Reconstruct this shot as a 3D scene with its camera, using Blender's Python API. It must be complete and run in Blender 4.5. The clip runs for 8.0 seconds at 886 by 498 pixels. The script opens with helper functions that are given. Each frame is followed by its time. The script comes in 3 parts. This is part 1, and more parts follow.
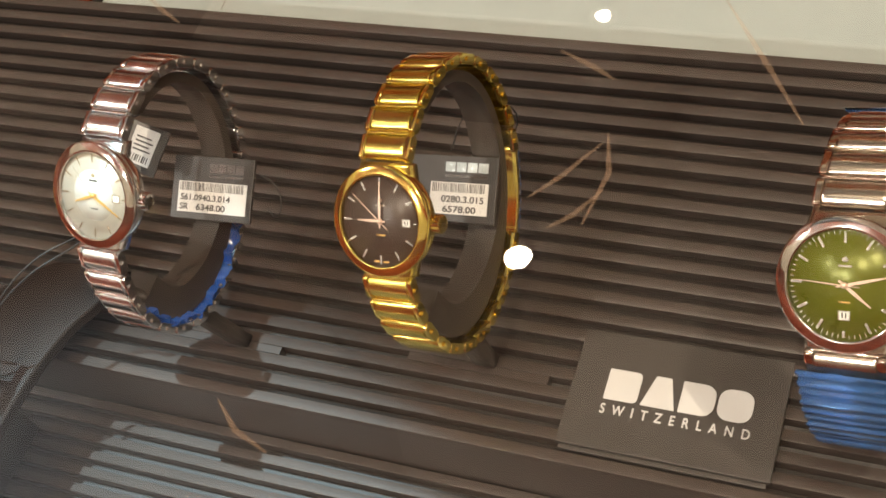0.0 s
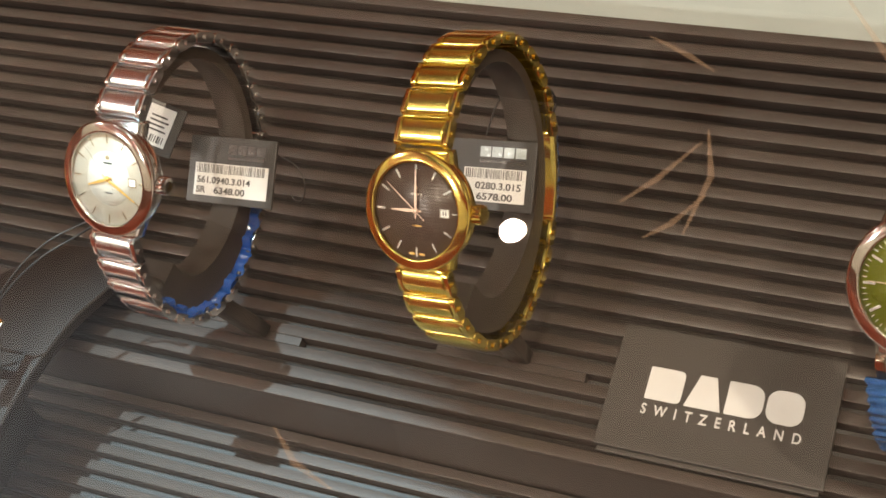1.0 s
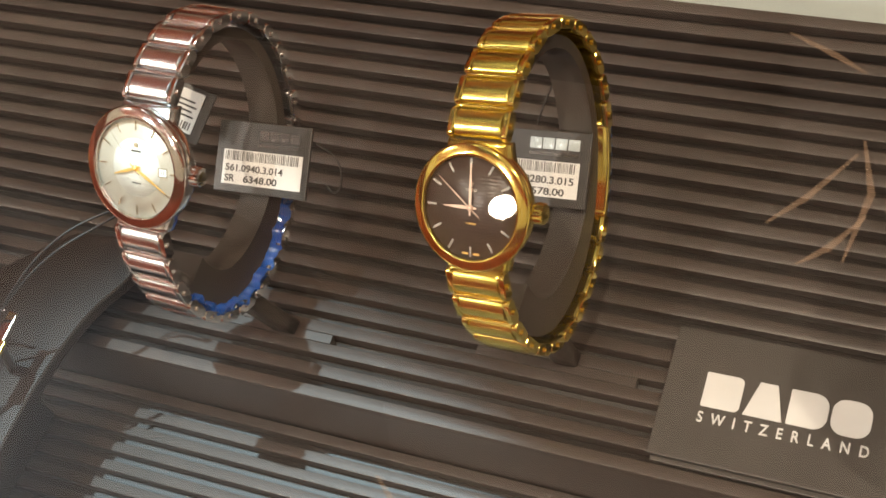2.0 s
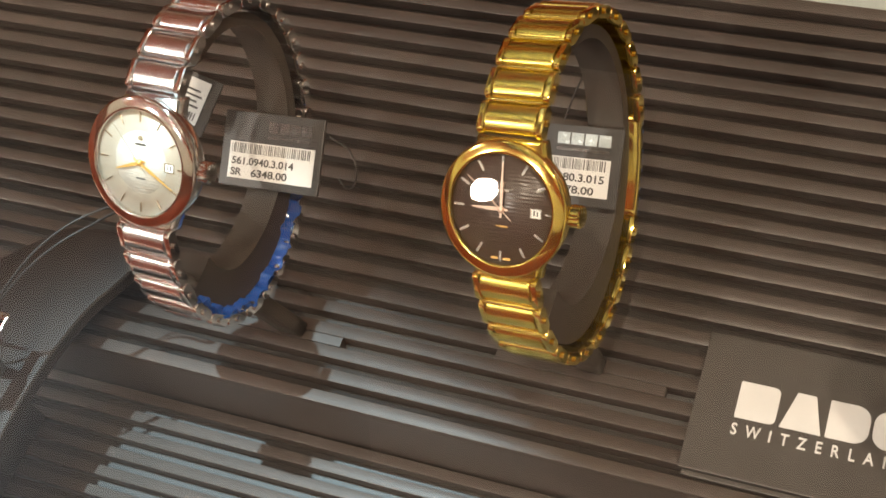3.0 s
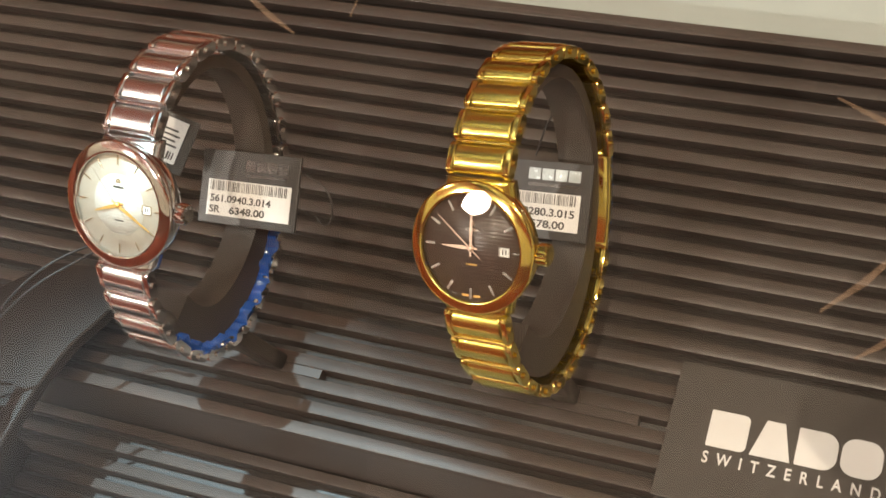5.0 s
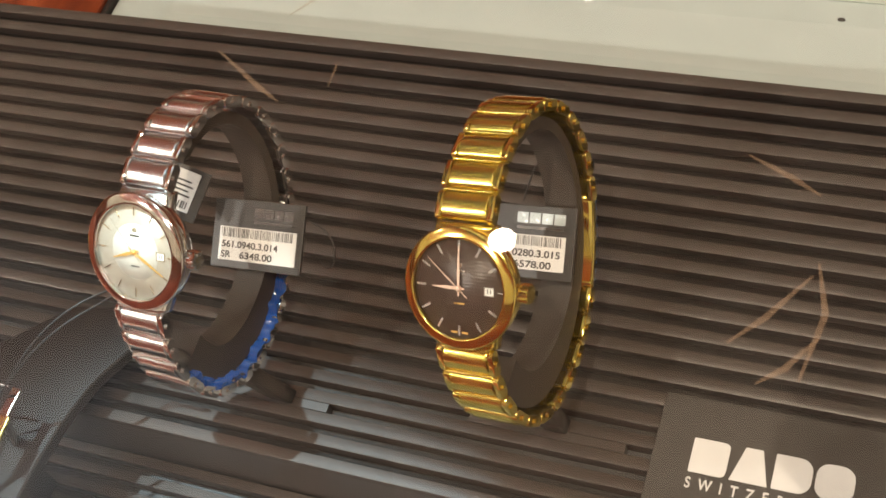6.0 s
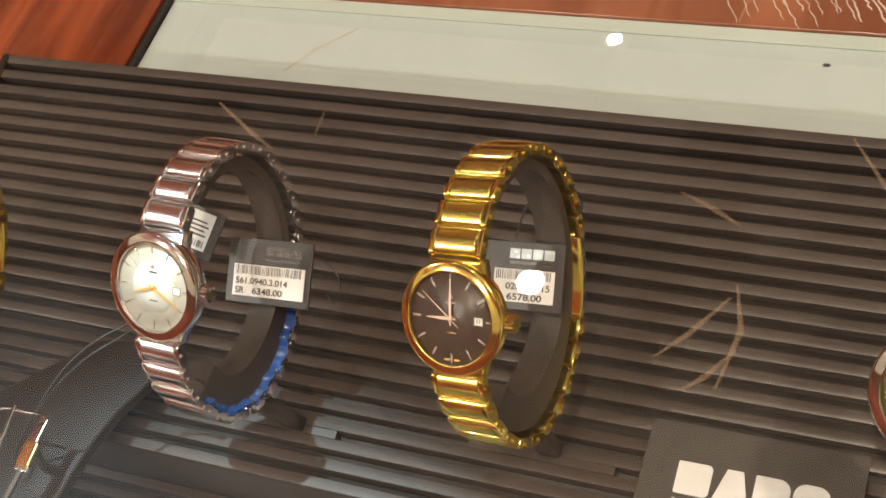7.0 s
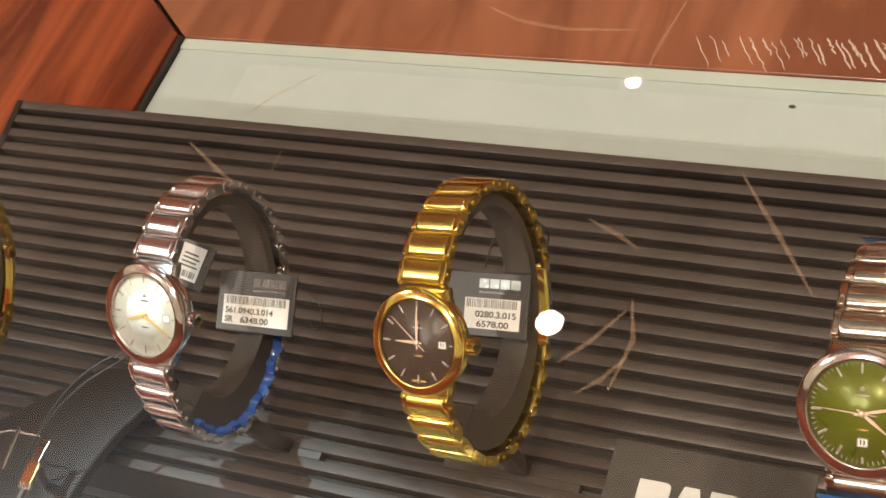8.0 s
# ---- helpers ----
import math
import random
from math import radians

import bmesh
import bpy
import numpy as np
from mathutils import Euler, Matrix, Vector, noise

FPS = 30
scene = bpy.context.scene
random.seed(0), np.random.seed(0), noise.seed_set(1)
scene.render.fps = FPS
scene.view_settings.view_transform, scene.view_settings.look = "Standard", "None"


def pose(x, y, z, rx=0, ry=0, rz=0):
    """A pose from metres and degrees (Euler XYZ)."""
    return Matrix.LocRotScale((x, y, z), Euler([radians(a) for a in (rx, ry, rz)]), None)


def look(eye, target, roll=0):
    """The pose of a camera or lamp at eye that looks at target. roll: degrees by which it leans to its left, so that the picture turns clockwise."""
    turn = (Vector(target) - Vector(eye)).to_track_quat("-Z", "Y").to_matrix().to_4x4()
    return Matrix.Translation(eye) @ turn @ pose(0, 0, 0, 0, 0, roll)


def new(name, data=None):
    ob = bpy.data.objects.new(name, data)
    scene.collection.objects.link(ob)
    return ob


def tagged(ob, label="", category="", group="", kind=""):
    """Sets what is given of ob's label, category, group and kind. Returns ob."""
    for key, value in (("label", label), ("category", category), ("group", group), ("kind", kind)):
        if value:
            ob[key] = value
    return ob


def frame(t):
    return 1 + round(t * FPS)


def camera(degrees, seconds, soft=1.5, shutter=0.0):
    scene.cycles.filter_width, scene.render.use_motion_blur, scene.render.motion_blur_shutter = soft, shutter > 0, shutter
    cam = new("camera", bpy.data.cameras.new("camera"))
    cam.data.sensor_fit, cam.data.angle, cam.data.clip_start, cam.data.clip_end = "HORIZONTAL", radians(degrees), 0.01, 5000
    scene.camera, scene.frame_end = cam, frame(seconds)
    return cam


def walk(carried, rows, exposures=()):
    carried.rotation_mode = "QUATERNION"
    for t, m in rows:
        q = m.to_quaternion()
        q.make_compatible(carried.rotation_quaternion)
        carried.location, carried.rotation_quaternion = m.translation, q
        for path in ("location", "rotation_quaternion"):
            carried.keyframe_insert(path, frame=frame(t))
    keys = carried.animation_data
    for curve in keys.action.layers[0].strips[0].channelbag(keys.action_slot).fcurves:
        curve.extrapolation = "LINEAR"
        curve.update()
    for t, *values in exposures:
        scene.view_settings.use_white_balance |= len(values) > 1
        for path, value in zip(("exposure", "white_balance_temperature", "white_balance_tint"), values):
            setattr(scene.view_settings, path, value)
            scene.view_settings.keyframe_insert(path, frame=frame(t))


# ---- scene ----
cam = camera(37.571, 8.0, soft=1.6)
PATH = [
    (0, (0.09837, -0.13684, 0.32797), (-0.03080, 0.02801, 0.04753), -23.733),
    (0.5, (0.08902, -0.13193, 0.32356), (-0.03833, 0.03049, 0.04089), -23.474),
    (1, (0.07874, -0.12680, 0.31737), (-0.04622, 0.03239, 0.03182), -23.173),
    (1.5, (0.06591, -0.12311, 0.31195), (-0.05604, 0.03444, 0.02418), -22.531),
    (2, (0.05521, -0.11781, 0.30730), (-0.06386, 0.03696, 0.01684), -22.042),
    (3.5, (0.03461, -0.10557, 0.29422), (-0.07430, 0.04613, -0.00179), -19.923),
    (4, (0.03458, -0.10383, 0.29537), (-0.07261, 0.04739, -0.00152), -19.785),
    (5.5, (0.05125, -0.10727, 0.31129), (-0.06453, 0.05064, 0.02119), -21.529),
    (6, (0.05908, -0.11112, 0.32058), (-0.06157, 0.04973, 0.03409), -22.395),
    (6.5, (0.06777, -0.11412, 0.32869), (-0.05764, 0.05024, 0.04628), -22.988),
    (7, (0.07691, -0.12103, 0.33634), (-0.05373, 0.04671, 0.05832), -23.568),
    (7.5, (0.08810, -0.12742, 0.34402), (-0.04700, 0.04395, 0.07038), -23.916),
    (8, (0.10142, -0.13112, 0.35014), (-0.03741, 0.04372, 0.08060), -24.125),
]
walk(cam, [(t, look(eye, target, roll)) for t, eye, target, roll in PATH], [(0.0, -0.36, 6900, 11), (8.0, -0.36, 6900, 11)])

# ---- light: ceiling downlights, light boxes, faint room light ----
world = bpy.data.worlds.new("world")
scene.world = world
world.use_nodes = True
world.node_tree.nodes["Background"].inputs[0].default_value = (1.0, 0.86, 0.72, 1)
world.node_tree.nodes["Background"].inputs[1].default_value = 0.05

CEIL = 2.2
GLASS = 0.175
MM = 0.001


def downlight(x, y, watts, size=0.058, colour=(1.0, 0.85, 0.68)):
    lamp = bpy.data.lights.new("downlight", "AREA")
    lamp.shape, lamp.size, lamp.energy = "DISK", size, watts
    lamp.color = colour
    ob = new("downlight", lamp)
    ob.matrix_world = pose(x, y, CEIL - 0.012)
    return ob


downlight(-0.736, 1.143, 1.6)
downlight(-0.730, 1.805, 0.45, 0.036)
# unseen lamps added beside and behind the camera to brighten the display
for lx, ly, watts in ((0.9, 1.15, 13), (0.9, -0.2, 31), (-0.74, -0.6, 7), (0.1, -0.75, 30)):
    downlight(lx, ly, watts)
# more unseen lamps, added to brighten the walls that the metal mirrors
for lx, ly in ((-1.3, -2.05), (-2.5, -2.05), (-3.05, -0.9)):
    downlight(lx, ly, 60, colour=(1.0, 0.95, 0.88))

# cool narrow spotlight over the tray's front corner
cool = bpy.data.lights.new("cool_spotlight", "SPOT")
cool.energy, cool.color, cool.shadow_soft_size = 760, (0.58, 0.85, 1.0), 0.012
cool.spot_size, cool.spot_blend = radians(5.2), 0.8
cool_ob = new("cool_spotlight", cool)
cool_ob.matrix_world = look((-0.30, 0.25, CEIL - 0.06), (-0.110, -0.062, -0.02))

# ---- materials ----


def nodes_of(name):
    m = bpy.data.materials.new(name)
    m.use_nodes = True
    t = m.node_tree
    return m, t, t.nodes["Principled BSDF"]


def mat(name, base, rough=0.5, metal=0.0, vary=0.15, scale=400.0, bump=0.0, bscale=2500.0, stretch=(1, 1, 1), spec=0.5,
        rvary=0.1, coat=0.0, pieces=0.0):
    """A surface with colour and gloss that vary at two scales, and fine relief."""
    m, t, p = nodes_of(name)
    n, l = t.nodes, t.links
    tc = n.new("ShaderNodeTexCoord")
    mp = n.new("ShaderNodeMapping")
    mp.inputs["Scale"].default_value = stretch
    l.new(tc.outputs["Object"], mp.inputs[0])
    big, fine = n.new("ShaderNodeTexNoise"), n.new("ShaderNodeTexNoise")
    big.inputs["Scale"].default_value, fine.inputs["Scale"].default_value = scale * 0.12, scale
    big.inputs["Detail"].default_value, fine.inputs["Detail"].default_value = 3, 6
    for q in (big, fine):
        l.new(mp.outputs[0], q.inputs["Vector"])
    mul = n.new("ShaderNodeMath")
    mul.operation = "MULTIPLY"
    l.new(big.outputs[0], mul.inputs[0])
    l.new(fine.outputs[0], mul.inputs[1])
    ramp = n.new("ShaderNodeMapRange")
    ramp.inputs[1].default_value, ramp.inputs[2].default_value = 0.1, 0.42
    ramp.inputs[3].default_value, ramp.inputs[4].default_value = 1 - vary, 1 + vary
    l.new(mul.outputs[0], ramp.inputs[0])
    value = ramp.outputs[0]
    if pieces:
        info = n.new("ShaderNodeObjectInfo")
        each = n.new("ShaderNodeMapRange")
        each.inputs[3].default_value, each.inputs[4].default_value = 1 - pieces, 1 + pieces
        l.new(info.outputs["Random"], each.inputs[0])
        both = n.new("ShaderNodeMath")
        both.operation = "MULTIPLY"
        l.new(value, both.inputs[0])
        l.new(each.outputs[0], both.inputs[1])
        value = both.outputs[0]
    vm = n.new("ShaderNodeVectorMath")
    vm.operation = "SCALE"
    vm.inputs[0].default_value = base
    l.new(value, vm.inputs["Scale"])
    l.new(vm.outputs[0], p.inputs["Base Color"])
    rr = n.new("ShaderNodeMapRange")
    rr.inputs[3].default_value, rr.inputs[4].default_value = max(0.02, rough - rvary), rough + rvary
    l.new(fine.outputs[0], rr.inputs[0])
    l.new(rr.outputs[0], p.inputs["Roughness"])
    p.inputs["Metallic"].default_value = metal
    p.inputs["Specular IOR Level"].default_value = spec
    p.inputs["Coat Weight"].default_value = coat
    if bump:
        bn, bp = n.new("ShaderNodeTexNoise"), n.new("ShaderNodeBump")
        bn.inputs["Scale"].default_value = bscale
        bp.inputs["Strength"].default_value, bp.inputs["Distance"].default_value = bump, 0.0002
        l.new(mp.outputs[0], bn.inputs["Vector"])
        l.new(bn.outputs[0], bp.inputs["Height"])
        l.new(bp.outputs[0], p.inputs["Normal"])
    return m


def lined(m, per_metre, strength):
    """Adds fine horizontal ridges to a dial."""
    t = m.node_tree
    n, l, p = t.nodes, t.links, t.nodes["Principled BSDF"]
    tc, wv, bp = n.new("ShaderNodeTexCoord"), n.new("ShaderNodeTexWave"), n.new("ShaderNodeBump")
    wv.bands_direction = "Y"
    wv.inputs["Scale"].default_value = per_metre * 0.314
    bp.inputs["Strength"].default_value, bp.inputs["Distance"].default_value = strength, 0.0003
    l.new(tc.outputs["Object"], wv.inputs["Vector"])
    l.new(wv.outputs[1], bp.inputs["Height"])
    l.new(bp.outputs[0], p.inputs["Normal"])
    return m


def clear(name, tint, ior=1.5, gloss=1.0, veil=0.0, veil_colour=(1, 1, 1, 1)):
    """Thin clear sheet: lets light through and mirrors by Fresnel."""
    m = bpy.data.materials.new(name)
    m.use_nodes = True
    n, l = m.node_tree.nodes, m.node_tree.links
    n.remove(n["Principled BSDF"])
    out = n["Material Output"]
    tr, gl, fr, mx = (n.new(k) for k in ("ShaderNodeBsdfTransparent", "ShaderNodeBsdfGlossy", "ShaderNodeFresnel", "ShaderNodeMixShader"))
    tr.inputs[0].default_value = (*tint, 1)
    gl.inputs["Roughness"].default_value = 0.0 if gloss == 1.0 else 0.08
    fr.inputs[0].default_value = ior
    body = tr
    if veil:
        df, mv = n.new("ShaderNodeBsdfDiffuse"), n.new("ShaderNodeMixShader")
        df.inputs[0].default_value = veil_colour
        mv.inputs[0].default_value = veil
        l.new(tr.outputs[0], mv.inputs[1])
        l.new(df.outputs[0], mv.inputs[2])
        body = mv
    l.new(fr.outputs[0], mx.inputs[0])
    l.new(body.outputs[0], mx.inputs[1])
    l.new(gl.outputs[0], mx.inputs[2])
    l.new(mx.outputs[0], out.inputs[0])
    return m


def glow(name, colour, strength):
    m, t, p = nodes_of(name)
    p.inputs["Base Color"].default_value = (0.8, 0.8, 0.8, 1)
    p.inputs["Emission Color"].default_value = (*colour, 1)
    p.inputs["Emission Strength"].default_value = strength
    return m


def soft_glow(name, colour, strength):
    """An added ceiling glow that is brightest at its middle."""
    m, t, p = nodes_of(name)
    n, l = t.nodes, t.links
    tc, gr, rp, mu = (n.new(k) for k in ("ShaderNodeTexCoord", "ShaderNodeTexGradient", "ShaderNodeMapRange", "ShaderNodeMath"))
    gr.gradient_type = "SPHERICAL"
    rp.interpolation_type = "SMOOTHSTEP"
    mu.operation, mu.inputs[1].default_value = "MULTIPLY", strength
    l.new(tc.outputs["Object"], gr.inputs[0])
    l.new(gr.outputs[1], rp.inputs[0])
    l.new(rp.outputs[0], mu.inputs[0])
    p.inputs["Base Color"].default_value = (0.36, 0.29, 0.23, 1)
    p.inputs["Emission Color"].default_value = (*colour, 1)
    l.new(mu.outputs[0], p.inputs["Emission Strength"])
    return m


def wood_mat(name, dark, light, scale):
    m, t, p = nodes_of(name)
    n, l = t.nodes, t.links
    tc, mp, ns, rp = (n.new(k) for k in ("ShaderNodeTexCoord", "ShaderNodeMapping", "ShaderNodeTexNoise", "ShaderNodeValToRGB"))
    mp.inputs["Scale"].default_value = (1, 0.16, 1)
    mp.inputs["Rotation"].default_value = (0, 0, 0.5)
    ns.inputs["Scale"].default_value, ns.inputs["Detail"].default_value, ns.inputs["Distortion"].default_value = scale, 8, 1.2
    rp.color_ramp.elements[0].position, rp.color_ramp.elements[1].position = 0.36, 0.66
    rp.color_ramp.elements[0].color, rp.color_ramp.elements[1].color = (*dark, 1), (*light, 1)
    l.new(tc.outputs["Object"], mp.inputs[0])
    l.new(mp.outputs[0], ns.inputs["Vector"])
    l.new(ns.outputs[0], rp.inputs[0])
    l.new(rp.outputs[0], p.inputs["Base Color"])
    p.inputs["Roughness"].default_value = 0.22
    p.inputs["Coat Weight"].default_value, p.inputs["Coat Roughness"].default_value = 0.5, 0.06
    return m


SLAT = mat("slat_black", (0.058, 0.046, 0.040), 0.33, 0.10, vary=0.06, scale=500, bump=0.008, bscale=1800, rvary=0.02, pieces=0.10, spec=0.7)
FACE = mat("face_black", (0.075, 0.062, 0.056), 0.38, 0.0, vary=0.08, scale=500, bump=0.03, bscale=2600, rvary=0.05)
# shade between slats, in gaps and under the pad, put into a darker black
SHADE_BLACK = mat("shaded_black", (0.022, 0.018, 0.016), 0.5, scale=300)
PAD = mat("pad_brown_black", (0.016, 0.010, 0.007), 0.50, vary=0.30, scale=160, spec=0.25)
STAND = mat("stand_black", (0.060, 0.049, 0.040), 0.46, vary=0.12, scale=350, bump=0.1)
SIGN = mat("sign_grey", (0.066, 0.060, 0.055), 0.36, vary=0.10, scale=260, bump=0.06, rvary=0.06)
INK = mat("white_ink", (0.66, 0.66, 0.65), 0.5, vary=0.06, scale=900)
STEEL = mat("polished_steel", (0.82, 0.85, 0.86), 0.08, 1.0, vary=0.06, scale=500, rvary=0.04)
STEELW = mat("warm_steel", (0.78, 0.77, 0.75), 0.06, 1.0, vary=0.06, scale=500, rvary=0.04)
BRUSHED = mat("brushed_steel", (0.86, 0.89, 0.90), 0.19, 1.0, vary=0.10, scale=700, bump=0.12, bscale=2600, stretch=(0.06, 1, 1), rvary=0.06)
GOLD = mat("polished_gold", (0.96, 0.78, 0.21), 0.09, 1.0, vary=0.06, scale=500, rvary=0.04)
GOLDB = mat("brushed_gold", (0.90, 0.74, 0.17), 0.20, 1.0, vary=0.10, scale=700, bump=0.12, bscale=2600, stretch=(0.06, 1, 1), rvary=0.06)
BRONZE = mat("polished_bronze_metal", (0.66, 0.55, 0.45), 0.08, 1.0, vary=0.08, scale=500, rvary=0.04)
BRONZEB = mat("brushed_bronze_metal", (0.62, 0.55, 0.46), 0.18, 1.0, vary=0.1, scale=700, bump=0.12, stretch=(0.06, 1, 1), rvary=0.06)
DIAL_W = mat("silver_dial", (0.48, 0.42, 0.34), 0.34, 0.2, vary=0.05, scale=300)
DIAL_W2 = lined(mat("silver_dial_centre", (0.60, 0.57, 0.51), 0.4, 0.05, vary=0.05, scale=300), 1500, 0.25)
DIAL_B = lined(mat("black_dial", (0.072, 0.048, 0.040), 0.32, vary=0.15, scale=300), 1250, 0.12)
DIAL_G = mat("green_dial", (0.15, 0.168, 0.012), 0.30, 0.25, vary=0.12, scale=150)
HAND_GOLD = mat("gold_hand", (0.82, 0.50, 0.16), 0.3, 0.7, vary=0.05)
HAND_ROSE = mat("rose_hand", (0.85, 0.62, 0.50), 0.35, 0.4, vary=0.05)
MARK = mat("bright_marker", (0.86, 0.82, 0.76), 0.2, 0.9, vary=0.05)
MARK_W = mat("steel_marker", (0.58, 0.46, 0.32), 0.22, 0.9, vary=0.05)
PRINT = mat("dark_print", (0.05, 0.045, 0.04), 0.6)
PAPER = mat("label_paper", (0.80, 0.79, 0.76), 0.6, vary=0.04, scale=600)
CARD = mat("tag_card", (0.045, 0.042, 0.040), 0.34, vary=0.12, scale=400, bump=0.05)
FOIL = mat("tag_foil", (0.16, 0.15, 0.145), 0.25, 0.8, vary=0.2, scale=700)
FOIL2 = mat("bright_foil", (0.60, 0.68, 0.70), 0.25, 0.3, vary=0.2, scale=700)
STRING = mat("black_string", (0.02, 0.018, 0.017), 0.55)
BOARD = mat("white_board", (0.44, 0.50, 0.485), 0.40, vary=0.05, scale=60, rvary=0.08)
LIP = mat("pale_strip", (0.46, 0.52, 0.47), 0.35, vary=0.05, scale=80)
SCUFF = mat("pale_scuff", (0.55, 0.44, 0.38), 0.3, vary=0.3, scale=900)
DIRT = mat("dark_speck", (0.05, 0.045, 0.04), 0.7)
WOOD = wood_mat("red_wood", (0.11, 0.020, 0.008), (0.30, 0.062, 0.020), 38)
# the same rail wood with reflected light put into a paler colour
WOOD_LIT = wood_mat("lit_red_wood", (0.19, 0.064, 0.033), (0.33, 0.122, 0.064), 34)
WALL = mat("wall_paint", (0.78, 0.77, 0.74), 0.7, vary=0.1, scale=8)
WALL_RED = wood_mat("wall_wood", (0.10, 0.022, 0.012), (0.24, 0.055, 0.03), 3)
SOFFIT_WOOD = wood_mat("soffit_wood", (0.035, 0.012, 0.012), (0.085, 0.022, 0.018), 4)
CEILING = mat("ceiling_paint", (0.72, 0.69, 0.64), 0.85, vary=0.06, scale=8)
FLOOR = mat("floor_stone", (0.45, 0.38, 0.30), 0.35, vary=0.15, scale=6)
PANEL = soft_glow("added_glow_field", (0.85, 0.93, 1.0), 1.3)
LED = glow("added_led_panel", (0.98, 0.98, 1.0), 3.8)
TRIM = mat("lamp_trim", (0.7, 0.7, 0.68), 0.3, 0.8)
FILM = clear("blue_film", (0.12, 0.34, 0.92), 2.0, gloss=0.9, veil=0.52, veil_colour=(0.02, 0.17, 0.78, 1))
FILM_P = clear("pale_blue_film", (0.45, 0.70, 1.0), 1.9, gloss=0.9, veil=0.30, veil_colour=(0.10, 0.36, 0.95, 1))
CRYSTAL = clear("crystal", (0.97, 0.97, 0.96), 1.55)
PANE_TOP = clear("pane_glass", (0.98, 0.98, 0.97), 1.68)
PANE_SIDE = clear("pane_underside", (0.98, 0.99, 0.985), 1.02)
SCRATCH = clear("scratch", (0.9, 0.88, 0.85), 1.15, gloss=0.9, veil=0.085, veil_colour=(0.95, 0.62, 0.40, 1))

# ---- mesh helpers ----


def part(name, bm, material, parent=None, label="", m=None):
    me = bpy.data.meshes.new(name)
    bmesh.ops.recalc_face_normals(bm, faces=bm.faces)
    bm.to_mesh(me)
    bm.free()
    return place(name, me, material, parent, label, m)


def place(name, me, material=None, parent=None, label="", m=None):
    if material and not me.materials:
        me.materials.append(material)
    ob = new(name, me)
    if parent:
        ob.parent = parent
    if m is not None:
        ob.matrix_basis = m
    if label:
        ob["label"] = label
    return ob


def smooth(bm, angle=35):
    for f in bm.faces:
        f.smooth = True
    for e in bm.edges:
        e.smooth = e.calc_face_angle(0) < radians(angle)
    return bm


def box(x0, x1, y0, y1, z0, z1, bevel=0.0, bm=None):
    own = bmesh.new()
    bmesh.ops.create_cube(own, size=1)
    bmesh.ops.scale(own, verts=own.verts, vec=(x1 - x0, y1 - y0, z1 - z0))
    bmesh.ops.translate(own, verts=own.verts, vec=((x0 + x1) / 2, (y0 + y1) / 2, (z0 + z1) / 2))
    if bevel:
        bmesh.ops.bevel(own, geom=own.edges[:], offset=bevel, segments=2, affect="EDGES", profile=0.6)
    if bm is None:
        return own
    me = bpy.data.meshes.new("tmp")
    own.to_mesh(me)
    own.free()
    bm.from_mesh(me)
    bpy.data.meshes.remove(me)
    return bm


def lathe(profile, n=96, close=False):
    """Turns (radius, height) points round z."""
    bm = bmesh.new()
    rings = []
    for r, z in profile:
        if r < 1e-7:
            rings.append([bm.verts.new((0, 0, z))])
        else:
            rings.append([bm.verts.new((r * math.cos(2 * math.pi * i / n), r * math.sin(2 * math.pi * i / n), z)) for i in range(n)])
    pairs = list(zip(rings, rings[1:])) + ([(rings[-1], rings[0])] if close else [])
    for a, b in pairs:
        for i in range(n):
            j = (i + 1) % n
            quad = [a[i % len(a)], a[j % len(a)], b[j % len(b)], b[i % len(b)]]
            quad = list(dict.fromkeys(quad))
            if len(quad) > 2:
                bm.faces.new(quad)
    return smooth(bm)


def prism(outline, x0, x1, inset=0.0):
    """A (y, z) outline pushed from x0 to x1, with its two ends drawn in a little."""
    bm = bmesh.new()
    cy = sum(p[0] for p in outline) / len(outline)
    cz = sum(p[1] for p in outline) / len(outline)
    rows = []
    span = ((x0, 0.94), (x0 + inset, 1.0), (x1 - inset, 1.0), (x1, 0.94)) if inset else ((x0, 1), (x1, 1))
    for x, k in span:
        rows.append([bm.verts.new((x, cy + (y - cy) * k, cz + (z - cz) * k)) for y, z in outline])
    n = len(outline)
    for a, b in zip(rows, rows[1:]):
        for i in range(n):
            bm.faces.new((a[i], a[(i + 1) % n], b[(i + 1) % n], b[i]))
    bm.faces.new(rows[0])
    bm.faces.new(rows[-1][::-1])
    smooth(bm, 40)
    for e in bm.edges:
        if abs(e.verts[0].co.x - e.verts[1].co.x) < 1e-7:
            e.smooth = False
    return bm


def plate(outline, z0, z1, bevel=0.0):
    """An (x, y) outline made into a plate."""
    bm = bmesh.new()
    f = bm.faces.new([bm.verts.new((x, y, z0)) for x, y in outline])
    out = bmesh.ops.extrude_face_region(bm, geom=[f])
    bmesh.ops.translate(bm, verts=[v for v in out["geom"] if isinstance(v, bmesh.types.BMVert)], vec=(0, 0, z1 - z0))
    if bevel:
        top = [e for e in bm.edges if all(abs(v.co.z - z1) < 1e-7 for v in e.verts)]
        bmesh.ops.bevel(bm, geom=top, offset=bevel, segments=3, affect="EDGES", profile=0.6)
    return smooth(bm, 30)


